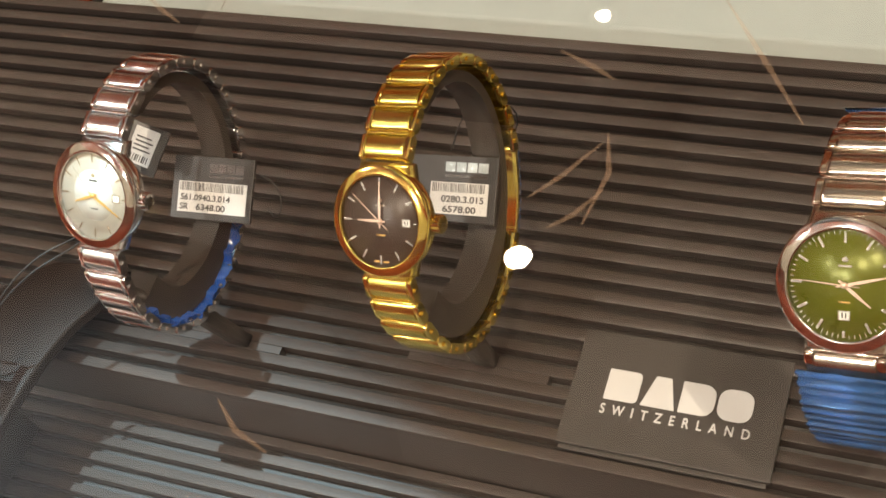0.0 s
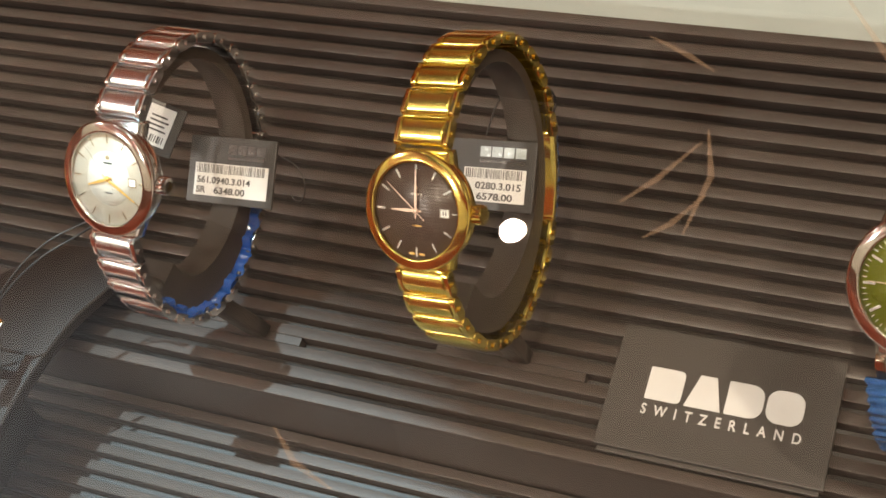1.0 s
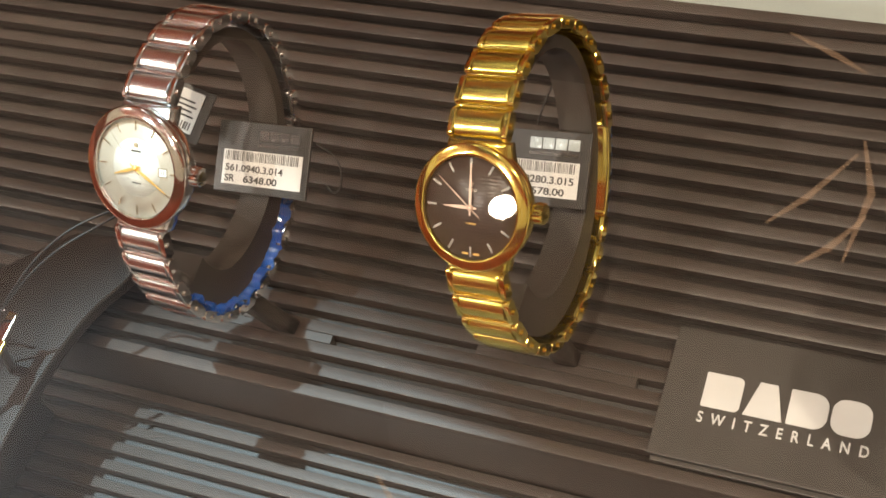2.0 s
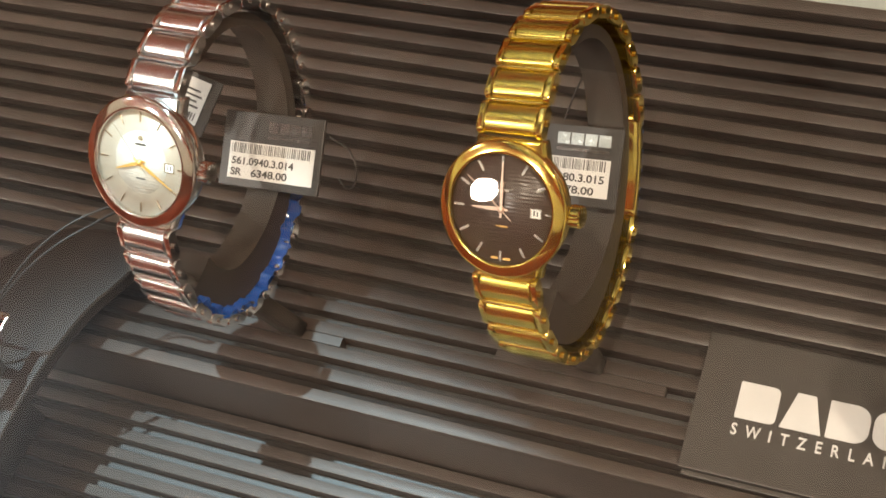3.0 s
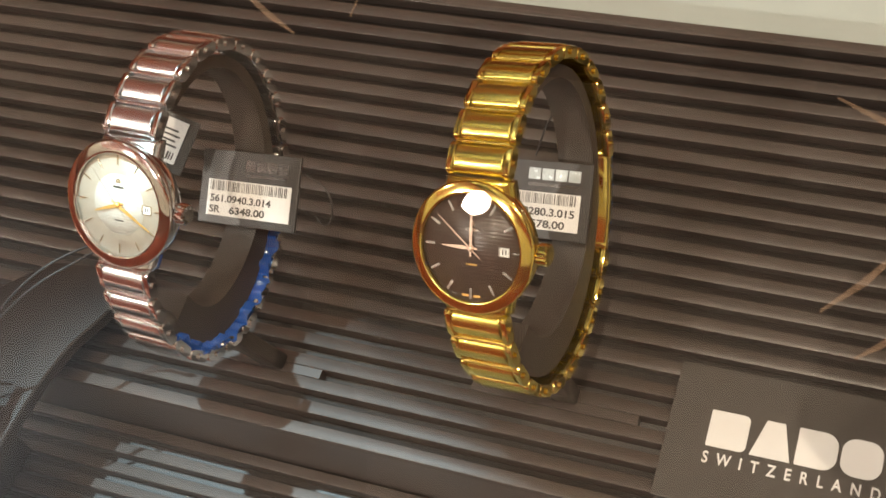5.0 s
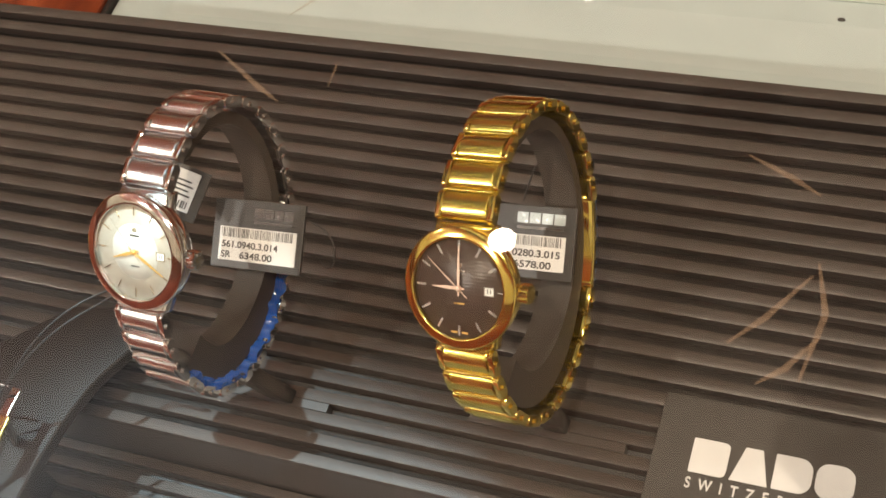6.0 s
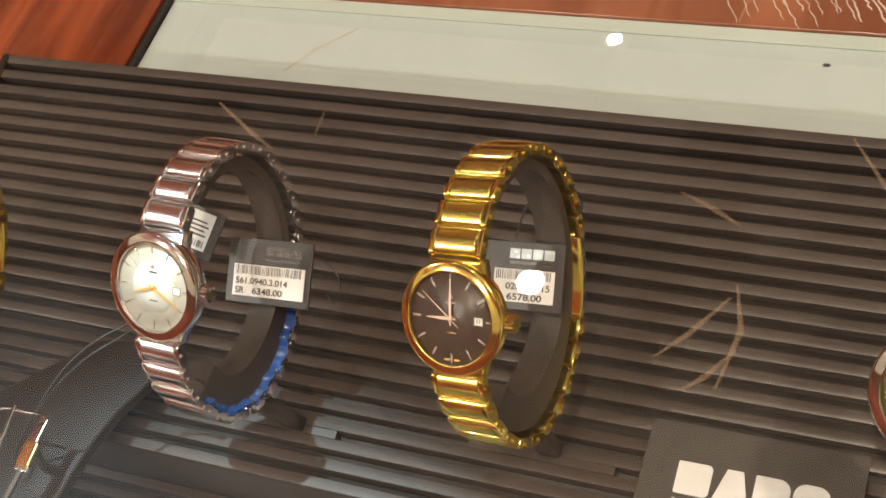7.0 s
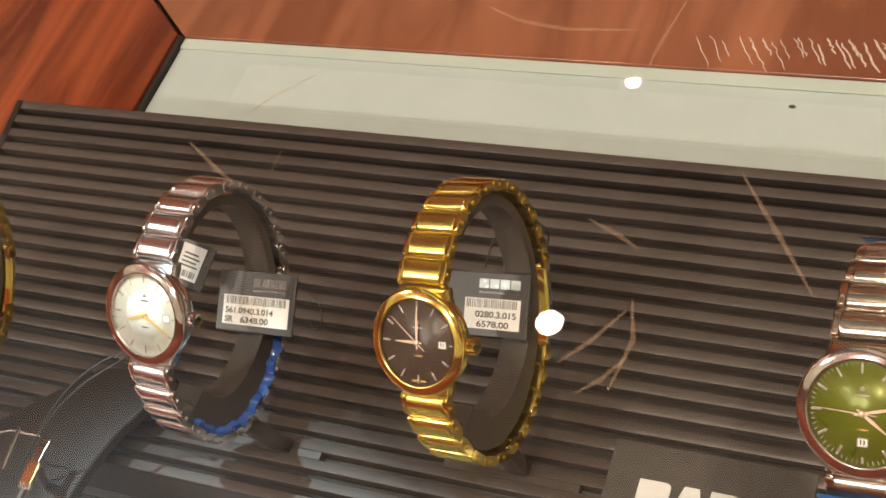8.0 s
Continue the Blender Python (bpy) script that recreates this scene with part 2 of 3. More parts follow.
def ribbon(points, half, height=0.0002):
    """A thin raised strip along (x, y) points."""
    bm = bmesh.new()
    rows = []
    last = len(points) - 1
    for i, (x, y) in enumerate(points):
        a, b = Vector(points[max(0, i - 1)]), Vector(points[min(last, i + 1)])
        d = (b - a).normalized()
        w = half * (0.35 if i in (0, last) else 1.0)
        nx, ny = -d.y * w, d.x * w
        rows.append([bm.verts.new(c) for c in ((x + nx, y + ny, 0), (x + nx * 0.6, y + ny * 0.6, height), (x - nx * 0.6, y - ny * 0.6, height), (x - nx, y - ny, 0))])
    for a, b in zip(rows, rows[1:]):
        for i in range(3):
            bm.faces.new((a[i], a[i + 1], b[i + 1], b[i]))
    return smooth(bm, 60)


def cord(name, points, radius, material, parent=None, label=""):
    """A round cord along points, as a mesh."""
    cu = bpy.data.curves.new(name, "CURVE")
    cu.dimensions, cu.bevel_depth, cu.bevel_resolution, cu.resolution_u = "3D", radius, 2, 8
    sp = cu.splines.new("BEZIER")
    sp.bezier_points.add(len(points) - 1)
    for bp, p in zip(sp.bezier_points, points):
        bp.co, bp.handle_left_type, bp.handle_right_type = p, "AUTO", "AUTO"
    tmp = new(name, cu)
    me = bpy.data.meshes.new_from_object(tmp.evaluated_get(bpy.context.evaluated_depsgraph_get()))
    bpy.data.objects.remove(tmp)
    me.materials.clear()
    for f in me.polygons:
        f.use_smooth = True
    return place(name, me, material, parent, label)


def letters(body, width, height, depth=0.00008, spacing=1.0):
    """Writing as a mesh, its lower left corner at the origin."""
    cu = bpy.data.curves.new("writing", "FONT")
    cu.offset = 0.018
    cu.body, cu.size, cu.extrude, cu.space_character = body, 1.0, 0.01, spacing
    tmp = new("writing", cu)
    me = bpy.data.meshes.new_from_object(tmp.evaluated_get(bpy.context.evaluated_depsgraph_get()))
    bpy.data.objects.remove(tmp)
    me.materials.clear()
    co = np.zeros(len(me.vertices) * 3)
    me.vertices.foreach_get("co", co)
    co = co.reshape(-1, 3)
    lo, hi = co.min(0), co.max(0)
    co = (co - lo) / (hi - lo) * (width, height, depth)
    me.vertices.foreach_set("co", co.ravel())
    return me


def empty(name, m, label, category, group=""):
    ob = new(name)
    ob.matrix_world = m
    ob.empty_display_size = 0.01
    return tagged(ob, label, category, group)


def frame_of(c, right, up):
    r = Vector(right).normalized()
    u = Vector(up)
    u = (u - r * u.dot(r)).normalized()
    n = r.cross(u)
    return Matrix(((r.x, u.x, n.x, c[0]), (r.y, u.y, n.y, c[1]), (r.z, u.z, n.z, c[2]), (0, 0, 0, 1)))


# ---- the room round the showcase ----
X0, X1, Y0, Y1, Z0 = -3.4, 2.6, -2.4, 3.2, -0.92


def slab(name, dims, material, label):
    return tagged(part(name, box(*dims), material), label, "room", kind="structure")


slab("floor", (X0, X1, Y0, Y1, Z0 - 0.1, Z0), FLOOR, "pale stone shop floor")
slab("ceiling", (X0, X1, Y0, Y1, CEIL, CEIL + 0.1), CEILING, "warm white painted shop ceiling")
slab("wall_west", (X0 - 0.1, X0, Y0, Y1, Z0, CEIL), WALL, "off-white painted shop wall above wood panelling")
slab("wall_east", (X1, X1 + 0.1, Y0, Y1, Z0, CEIL), WALL, "off-white painted shop wall")
slab("wall_north", (X0 - 0.1, X1 + 0.1, Y1, Y1 + 0.1, Z0, CEIL), WALL_RED, "red wood panelled shop wall")
slab("wall_south", (X0 - 0.1, X1 + 0.1, Y0 - 0.1, Y0, Z0, CEIL), WALL, "off-white painted shop wall above wood panelling")
slab("wall_panelling", (X0 + 0.03, X1, Y0, Y0 + 0.03, Z0, 0.80), WALL_RED, "red wood panelling on the lower shop wall")
slab("wall_panelling_west", (X0, X0 + 0.03, Y0, Y1, Z0, 1.25), WALL_RED, "tall red wood panelling on the shop wall")

# dropped red wood soffit, added to darken the mirrored ceiling's back, with pale recess
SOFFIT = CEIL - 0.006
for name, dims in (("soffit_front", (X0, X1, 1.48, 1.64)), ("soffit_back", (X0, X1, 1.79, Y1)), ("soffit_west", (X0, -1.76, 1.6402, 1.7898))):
    slab(name, (*dims, SOFFIT, CEIL - 0.0005), SOFFIT_WOOD, "added dark red wood soffit that darkens the mirrored ceiling")

# soft glow added to the ceiling, over the front corner of the showcase
disc = lathe([(1.0, 0), (1.0, -0.02), (0, -0.02)], 64)
field = part("added_glow_field", disc, PANEL, m=pose(-1.68, 0.36, CEIL) @ Matrix.Diagonal((0.95, 0.72, 1, 1)))
tagged(field, "round cool glow with a soft edge, added to the ceiling", "ceiling light")

# unseen panel light, added for soft light and reflections in the metal
led = tagged(part("added_led_panel", box(-2.92, -1.42, -0.92, 0.20, CEIL - 0.03, CEIL), TRIM), "square white panel light added to the ceiling", "ceiling light")
part("diffuser", box(-2.88, -1.46, -0.88, 0.16, CEIL - 0.034, CEIL - 0.03), LED, led, "bright white diffuser")

# trim rings, also round the added lamps
for lx, ly, lr in ((-0.736, 1.143, 0.029), (-0.730, 1.805, 0.018), (0.9, 1.15, 0.029), (0.9, -0.2, 0.029), (-0.74, -0.6, 0.029), (0.1, -0.75, 0.029), (-1.3, -2.05, 0.029), (-2.5, -2.05, 0.029), (-3.05, -0.9, 0.029)):
    ring = part("downlight_ring", lathe([(lr + 0.004, 0), (lr + 0.018, 0), (lr + 0.016, -0.008), (lr + 0.006, -0.010)], 40, True), TRIM, m=pose(lx, ly, CEIL))
    tagged(ring, "round metal trim of a ceiling spotlight, most of them added", "ceiling light", "ceiling spotlights")

# ---- showcase: base, white board, wooden frame, glass top ----
base = tagged(part("showcase_base", box(-0.62, 0.72, -0.32, 0.52, Z0, -0.046), WOOD), "red wood body of the shop counter", "counter", kind="structure")
board = tagged(part("white_board", box(-0.2615, 0.70, 0.02, 0.2138, -0.046, -0.031, 0.0008), BOARD), "off-white board behind the display riser", "board", kind="structure")
lip = tagged(part("board_lip", box(-0.2615, 0.70, 0.2075, 0.2138, -0.0308, -0.0302, 0.0002), LIP), "pale greenish strip along the back of the board", "trim", kind="structure")
frame_back = tagged(part("wood_frame_back", plate([(-0.2617, 0.2141), (0.70, 0.2141), (0.70, 0.50), (-0.5980, 0.50)], -0.046, -0.0290, 0.0006), WOOD_LIT), "glossy reddish wood rail behind the board, its lighter look painted in", "wood frame", kind="structure")
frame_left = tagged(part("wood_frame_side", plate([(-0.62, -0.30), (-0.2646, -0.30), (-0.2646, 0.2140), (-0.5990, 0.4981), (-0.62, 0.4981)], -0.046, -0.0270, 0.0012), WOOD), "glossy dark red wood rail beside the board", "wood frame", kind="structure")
joint = tagged(part("frame_joint", box(-0.2644, -0.2618, 0.03, 0.2139, -0.046, -0.0285, 0.0005), SHADE_BLACK), "dark shadow gap along the wood rail", "trim", kind="structure")

pane_bm = box(-0.625, 0.725, -0.325, 0.525, GLASS - 0.005, GLASS)
pane_me = bpy.data.meshes.new("glass_top")
pane_bm.to_mesh(pane_me)
pane_bm.free()
pane_me.materials.append(PANE_TOP)
pane_me.materials.append(PANE_SIDE)
for f in pane_me.polygons:
    f.material_index = 0 if f.normal.z > 0.5 else 1
pane = tagged(place("glass_top", pane_me), "clear scratched glass top of the showcase", "glass top", kind="structure")
pane.visible_shadow = False
side_panes = (("glass_side_front", (-0.62, 0.72, -0.325, -0.320)), ("glass_side_back", (-0.62, 0.72, 0.520, 0.525)),
              ("glass_side_west", (-0.625, -0.620, -0.32, 0.52)), ("glass_side_east", (0.720, 0.725, -0.32, 0.52)))
for name, dims in side_panes:
    side_pane = tagged(part(name, box(*dims, -0.10, GLASS), PANE_SIDE), "clear glass side of the showcase", "glass side", kind="structure")
    side_pane.visible_shadow = False
front_rail = tagged(part("wood_frame_front", box(-0.2640, 0.70, -0.318, -0.167, -0.046, -0.033, 0.0008), WOOD), "glossy red wood rail in front of the tray", "wood frame", kind="structure")

# ---- stepped display riser with slats ----
TOP, LOW = -0.002, -0.031
PITCH, LPITCH = 0.00639, 0.0060
BEND, RISE = 0.030, 0.171


def deck(y):
    """Height of the slats' tops: level in front, rising towards the back."""
    return TOP + RISE * max(0.0, y - BEND)


riser = tagged(part("display_riser", prism([(-0.0040, LOW), (0.1320, LOW), (0.1320, deck(0.132) - 0.0044), (BEND, TOP - 0.0042), (-0.0040, TOP - 0.0042)], -0.2795, 0.36), SHADE_BLACK), "matt black ribbed display riser on the board", "display riser")
lower = tagged(part("lower_display_tray", box(-0.2640, 0.36, -0.165, -0.0042, -0.0450, LOW - 0.0040), SHADE_BLACK), "matt black ribbed lower display tray", "display tray")


def slat_mesh(x0, x1, wide, z0, z1):
    bm = box(x0, x1, 0, wide, z0, z1)
    top = [e for e in bm.edges if all(abs(v.co.z - z1) < 1e-7 for v in e.verts)]
    bmesh.ops.bevel(bm, geom=top, offset=0.00014, segments=2, affect="EDGES", profile=0.5)
    smooth(bm, 50)
    me = bpy.data.meshes.new("slat")
    bm.to_mesh(me)
    bm.free()
    me.materials.append(SLAT)
    return me


part("front_face", box(-0.2795, 0.36, -0.0045, -0.0040, LOW - 0.004, TOP - 0.0044), FACE, riser, "smooth black front face")
upper_slat = slat_mesh(-0.2784, 0.359, 0.0034, TOP - 0.0043, TOP)
for k in range(22):
    y = -0.0054 + k * PITCH
    place("slat", upper_slat, None, riser, m=pose(0, y, deck(y)) @ pose(0, 0, 0, math.degrees(math.atan(RISE)) if y > BEND else 0) @ pose(0, 0, -TOP))
part("side_rim", prism([(-0.0045, LOW), (0.1325, LOW), (0.1325, deck(0.1325)), (BEND, TOP), (-0.0045, TOP)], -0.2815, -0.2788), SLAT, riser)
part("back_face", box(-0.2788, 0.36, 0.1321, 0.1327, LOW, deck(0.132) - 0.0006), SLAT, riser)
lower_slat = slat_mesh(-0.2635, 0.359, 0.0031, LOW - 0.0041, LOW)
for k in range(26):
    place("slat", lower_slat, None, lower, m=pose(0, -0.0083 - k * LPITCH, 0))

# raised pad beside the riser's corner: its edge curves inwards
def curve(points, n=8):
    """Points of a smooth line through the given ones."""
    out = []
    for i in range(len(points) - 1):
        p0, p1, p2, p3 = (Vector(points[min(max(j, 0), len(points) - 1)]) for j in (i - 1, i, i + 1, i + 2))
        for q in range(n):
            u = q / n
            out.append(tuple(0.5 * (2 * p1 + (p2 - p0) * u + (2 * p0 - 5 * p1 + 4 * p2 - p3) * u * u + (3 * p1 - p0 - 3 * p2 + p3) * u ** 3)))
    return out + [tuple(points[-1])]


PAD_TOP = 0.0120
inner = curve([(-0.1490, 0.0240), (-0.1540, 0.0110), (-0.1595, 0.0005), (-0.1628, -0.0105), (-0.1648, -0.0220), (-0.1660, -0.0380), (-0.1664, -0.0800)])
outer = curve([(-0.2350, -0.0800), (-0.2300, -0.0450), (-0.2180, -0.0150), (-0.1990, 0.0040), (-0.1860, 0.0160), (-0.1785, 0.0222), (-0.1715, 0.0236), (-0.1530, 0.0250)])
pad = empty("display_pad", pose(0, 0, 0), "raised dark brown display pad with a curved edge", "display pad")
part("top", plate(inner + outer, PAD_TOP - 0.0040, PAD_TOP, 0.0014), PAD, pad)
part("support", plate([(-0.1760, 0.0140), (-0.1790, -0.0030), (-0.2030, -0.0030), (-0.1900, 0.0090)], TOP, PAD_TOP - 0.0041), SHADE_BLACK, pad)
part("front_support", plate([(-0.1860, -0.0200), (-0.1890, -0.0780), (-0.2250, -0.0780), (-0.2150, -0.0300)], LOW, PAD_TOP - 0.0041), SHADE_BLACK, pad)

# ---- sign ----
sign = empty("display_sign", pose(0, 0, TOP), "dark grey display sign with white printing on the slats", "sign")
part("plate", box(0, 0.0595, 0, 0.0365, 0.0, 0.0020, 0.0002), SIGN, sign)
part("foot_strip", box(0.001, 0.0585, -0.0014, -0.0001, 0.0, 0.0009, 0.0002), SIGN, sign)
z = 0.00203


def block(outline):
    return plate(outline, z, z + 0.00007)


def rounded(x0, x1, y0, y1, left, right):
    """A block whose left and right corners are rounded by these radii."""
    out = []
    for cx, cy, r, a0 in ((x1, y1, right, 0), (x0, y1, left, 90), (x0, y0, left, 180), (x1, y0, right, 270)):
        sx = -1 if cx == x1 else 1
        sy = -1 if cy == y1 else 1
        for i in range(7):
            a = radians(a0 + 15 * i)
            out.append((cx + sx * r + r * math.cos(a), cy + sy * r + r * math.sin(a)))
    return out


for shape in (rounded(0.0100, 0.0196, 0.0153, 0.0250, 0.0004, 0.0016),
              [(0.0206, 0.0153), (0.0303, 0.0153), (0.0278, 0.0250), (0.0234, 0.0250)],
              rounded(0.0312, 0.0408, 0.0153, 0.0250, 0.0004, 0.0034),
              rounded(0.0416, 0.0512, 0.0153, 0.0250, 0.0034, 0.0034)):
    part("logo_shape", block(shape), INK, sign, "white logo shape")
place("writing", letters("SWITZERLAND", 0.0418, 0.0031, spacing=2.2), INK, sign, "white printed word", pose(0.0100, 0.0108, z))

# ---- watches ----
ARCH = [(-1, 0.0), (-0.985, 0.50), (-0.93, 0.62), (-0.70, 0.79), (-0.35, 0.95), (0, 1.0), (0.35, 0.95), (0.70, 0.79), (0.93, 0.62), (0.985, 0.50), (1, 0.0)]


def arch(length, high, low):
    """An arched profile over a flat underside, as (along, up)."""
    return [(u * length / 2, low + (high - low) * v) for u, v in ARCH]


def oval(length, high, n=14):
    return [(length / 2 * math.cos(2 * math.pi * i / n), high / 2 * math.sin(2 * math.pi * i / n)) for i in range(n)]


def slab_oval(length, high):
    """A flat oval with round ends, for the side links."""
    r = high / 2
    out = []
    for sx in (1, -1):
        for i in range(7):
            a = radians(-90 + 30 * i)
            out.append((sx * (length / 2 - r * 0.8 + r * 0.8 * math.cos(a)), sx * r * math.sin(a)))
    return out


def mesh_of(bm, name, material):
    me = bpy.data.meshes.new(name)
    bmesh.ops.recalc_face_normals(bm, faces=bm.faces)
    bm.to_mesh(me)
    bm.free()
    me.materials.append(material)
    return me


def loop_points(a, b, d, y0, edge, n=1440):
    """The bracelet's oval, from the upper lugs over the back to the lower lugs: place, way and arc length."""
    out, s, last = [], 0.0, None
    th0, th1 = math.acos((edge - y0) / a), -2 * math.pi + math.acos((-edge - y0) / a)
    for i in range(n + 1):
        th = th0 + (th1 - th0) * i / n
        p = Vector((0, y0 + a * math.cos(th), -d + b * math.sin(th)))
        if last is not None:
            s += (p - last).length
        last = p
        out.append((s, p, th))
    return out


def hand(dial, name, length, tail, wide, angle, height, material, label=""):
    bm = plate([(-wide * 0.5, -tail), (wide * 0.5, -tail), (wide, length * 0.35), (wide * 0.28, length), (-wide * 0.28, length), (-wide, length * 0.35)], height, height + 0.00014)
    part(name, bm, material, dial, label, pose(0, 0, 0, 0, 0, -angle))


def watch(m, label, R, band, loop, metal, brushed, bezel_mat, dial_mat, mark_mat, hands, date, kind, clasp_at=(0.44, 0.56)):
    """R: case radius. band: bracelet width at the case. loop: a, b, d, y0 of the bracelet's oval."""
    w = empty("wristwatch", m, label, "wristwatch", "watches on display stands")
    k = R / 0.0147
    a, b, d, y0 = loop
    case = part("case", lathe([(0.0, -0.0068), (R * 0.74, -0.0068), (R * 0.86, -0.0060), (R * 0.95, -0.0040), (R * 0.965, -0.0012), (R * 0.90, -0.0004), (R * 0.70, -0.0004), (0, -0.0004)]), metal, w)
    part("bezel", lathe([(R * 0.80, -0.0003), (R * 0.955, -0.0014), (R * 0.992, -0.0009), (R, -0.0002), (R * 0.996, 0.00035), (R * 0.975, 0.00064), (R * 0.955, 0.00076), (R * 0.90, 0.00094), (R * 0.84, 0.00110), (R * 0.812, 0.00113), (R * 0.80, 0.00085)], close=True), bezel_mat, w)
    crystal = part("crystal", lathe([(R * 0.806, 0.00085), (R * 0.804, 0.00115), (R * 0.6, 0.00128), (R * 0.3, 0.00136), (0, 0.0014)]), CRYSTAL, w)
    crystal.visible_shadow = False
    rd = R * 0.80
    dial = part("dial", lathe([(rd, -0.0003), (rd, 0.0), (0, 0.0)]), dial_mat, w)
    if kind == "silver":
        part("dial_centre", lathe([(R * 0.475, 0.0), (R * 0.475, 0.00006), (0, 0.00006)]), DIAL_W2, dial)
    for i in range(12):
        ang = -30 * i
        if (date == 3 and i == 3):
            part("hour_marker", box(-0.00016 * k, 0.00016 * k, R * 0.68, R * 0.775, 0.00002, 0.00028, 0.00005), mark_mat, dial, m=pose(0, 0, 0, 0, 0, ang))
            continue
        r0 = R * (0.60 if kind != "silver" else 0.615)
        if i == 6 and date == 6:
            r0 = R * 0.66
        if kind == "silver":
            wide = 0.00013
        else:
            wide = 0.00031
        part("hour_marker", box(-wide * k, wide * k, r0, R * 0.765, 0.00002, 0.00030, 0.00006), mark_mat, dial, m=pose(0, 0, 0, 0, 0, ang))
    if kind == "green":
        tick = mesh_of(box(-0.00011, 0.00011, R * 0.725, R * 0.785, 0.00002, 0.00010), "minute_tick", mark_mat)
        for i in range(60):
            if i % 5:
                place("minute_tick", tick, None, dial, m=pose(0, 0, 0, 0, 0, -6 * i))
    dx, dy = (R * 0.53, 0.0) if date == 3 else (0.0, -R * 0.44)
    dw, dh = 0.0013 * k, 0.00105 * k
    window = bmesh.new()
    for q in ((-dw, dw, dh * 0.8, dh), (-dw, dw, -dh, -dh * 0.8), (-dw, -dw * 0.82, -dh * 0.8, dh * 0.8), (dw * 0.82, dw, -dh * 0.8, dh * 0.8)):
        box(dx + q[0], dx + q[1], dy + q[2], dy + q[3], 0.00001, 0.00022, bm=window)
    win = part("date_window", window, mark_mat, dial)
    part("date_disc", box(dx - dw * 0.8, dx + dw * 0.8, dy - dh * 0.8, dy + dh * 0.8, 0.00002, 0.00009), PAPER, win, "white date disc")
    for fx in (-0.42, 0.14):
        part("date_figure", box(dx + dw * fx, dx + dw * (fx + 0.24), dy - dh * 0.5, dy + dh * 0.5, 0.00009, 0.00012), FOIL, win)
    ink = PRINT if kind == "silver" else mark_mat
    part("crest", plate([(-0.0006, 0), (0.0006, 0), (0.0007, 0.0007), (0, 0.0012), (-0.0007, 0.0007)], 0.00006, 0.0002), mark_mat, dial, m=pose(0, R * 0.335, 0))
    part("name_bar", box(-0.0015, 0.0015, R * 0.255, R * 0.255 + 0.0005, 0.00006, 0.00012), ink, dial, "plain printed bar")
    part("caption_bar", box(-0.0013, 0.0013, -R * 0.26, -R * 0.26 + 0.00035, 0.00006, 0.00012), HAND_GOLD if kind != "silver" else ink, dial, "plain printed bar")
    if kind == "black":
        for sx in (-1, 1):
            part("caption_bar", box(sx * 0.0014 - 0.0008, sx * 0.0014 + 0.0008, -R * 0.735, -R * 0.735 + 0.0005, 0.00002, 0.00006), HAND_GOLD, dial)
    hand_mat, hour, minute, second, second_mat = hands
    hand(dial, "hour_hand", R * 0.47, R * 0.10, 0.00042 * k, hour, 0.00040, hand_mat)
    hand(dial, "minute_hand", R * 0.68, R * 0.12, 0.00036 * k, minute, 0.00058, hand_mat)
    hand(dial, "second_hand", R * 0.70, R * 0.22, 0.00013 * k, second, 0.00076, second_mat)
    part("hub", lathe([(0.0007 * k, 0.0003), (0.0007 * k, 0.0009), (0.0004 * k, 0.0011), (0, 0.0011)], 24), hand_mat, dial)
    # crown with ridges
    crown = bmesh.new()
    rings, ridge = [], 36
    for x, r in ((0, 0.0013), (0.0002, 0.0021), (0.0004, 0.0023), (0.0024, 0.0023), (0.0027, 0.0020), (0.0028, 0.0012)):
        rings.append([crown.verts.new((R * 0.965 + x * k + 0.0002, (r + (0.00013 if i % 2 else 0)) * k * math.cos(2 * math.pi * i / ridge), -0.0026 + (r + (0.00013 if i % 2 else 0)) * k * math.sin(2 * math.pi * i / ridge))) for i in range(ridge)])
    for p, q in zip(rings, rings[1:]):
        for i in range(ridge):
            crown.faces.new((p[i], p[(i + 1) % ridge], q[(i + 1) % ridge], q[i]))
    crown.faces.new(rings[0])
    crown.faces.new(rings[-1])
    part("crown", crown, metal, w, "ridged winding crown")
    # bracelet
    pts_ = loop_points(a - 0.0013, b - 0.0013, d, y0, R * 0.99)
    total = pts_[-1][0]
    h = band / 2
    count = max(20, round(total / 0.0076))
    step = total / count
    centre = mesh_of(prism(arch(step * 0.84, 0.0017, -0.0010), -h * 0.765, h * 0.765, 0.0003), "centre_link", brushed)
    bar = mesh_of(prism(oval(step * 0.15, 0.0022, 12), -h * 0.84, h * 0.84, 0.0003), "link_bar", metal)
    side = mesh_of(prism(slab_oval(step * 0.97, 0.0030), 0, h * 0.205, 0.0004), "side_link", metal)
    pin = mesh_of(prism(oval(0.0015, 0.0015, 12), 0, 0.0006, 0.0002), "pin", metal)
    i = 0
    for n in range(count):
        s = (n + 0.5) * step
        while i + 1 < len(pts_) and pts_[i][0] < s:
            i += 1
        p, th = pts_[i][1], pts_[i][2]
        t = Vector((0, (a - 0.0013) * math.sin(th), -(b - 0.0013) * math.cos(th))).normalized()
        nrm = Vector((1, 0, 0)).cross(t)
        f = s / total
        taper = 1.0 - 0.09 * math.sin(math.pi * f)
        lm = Matrix(((taper, 0, 0, p.x), (0, t.y, nrm.y, p.y), (0, t.z, nrm.z, p.z), (0, 0, 0, 1)))
        if clasp_at[0] < f < clasp_at[1]:
            continue
        place("centre_link", centre, None, w, m=lm)
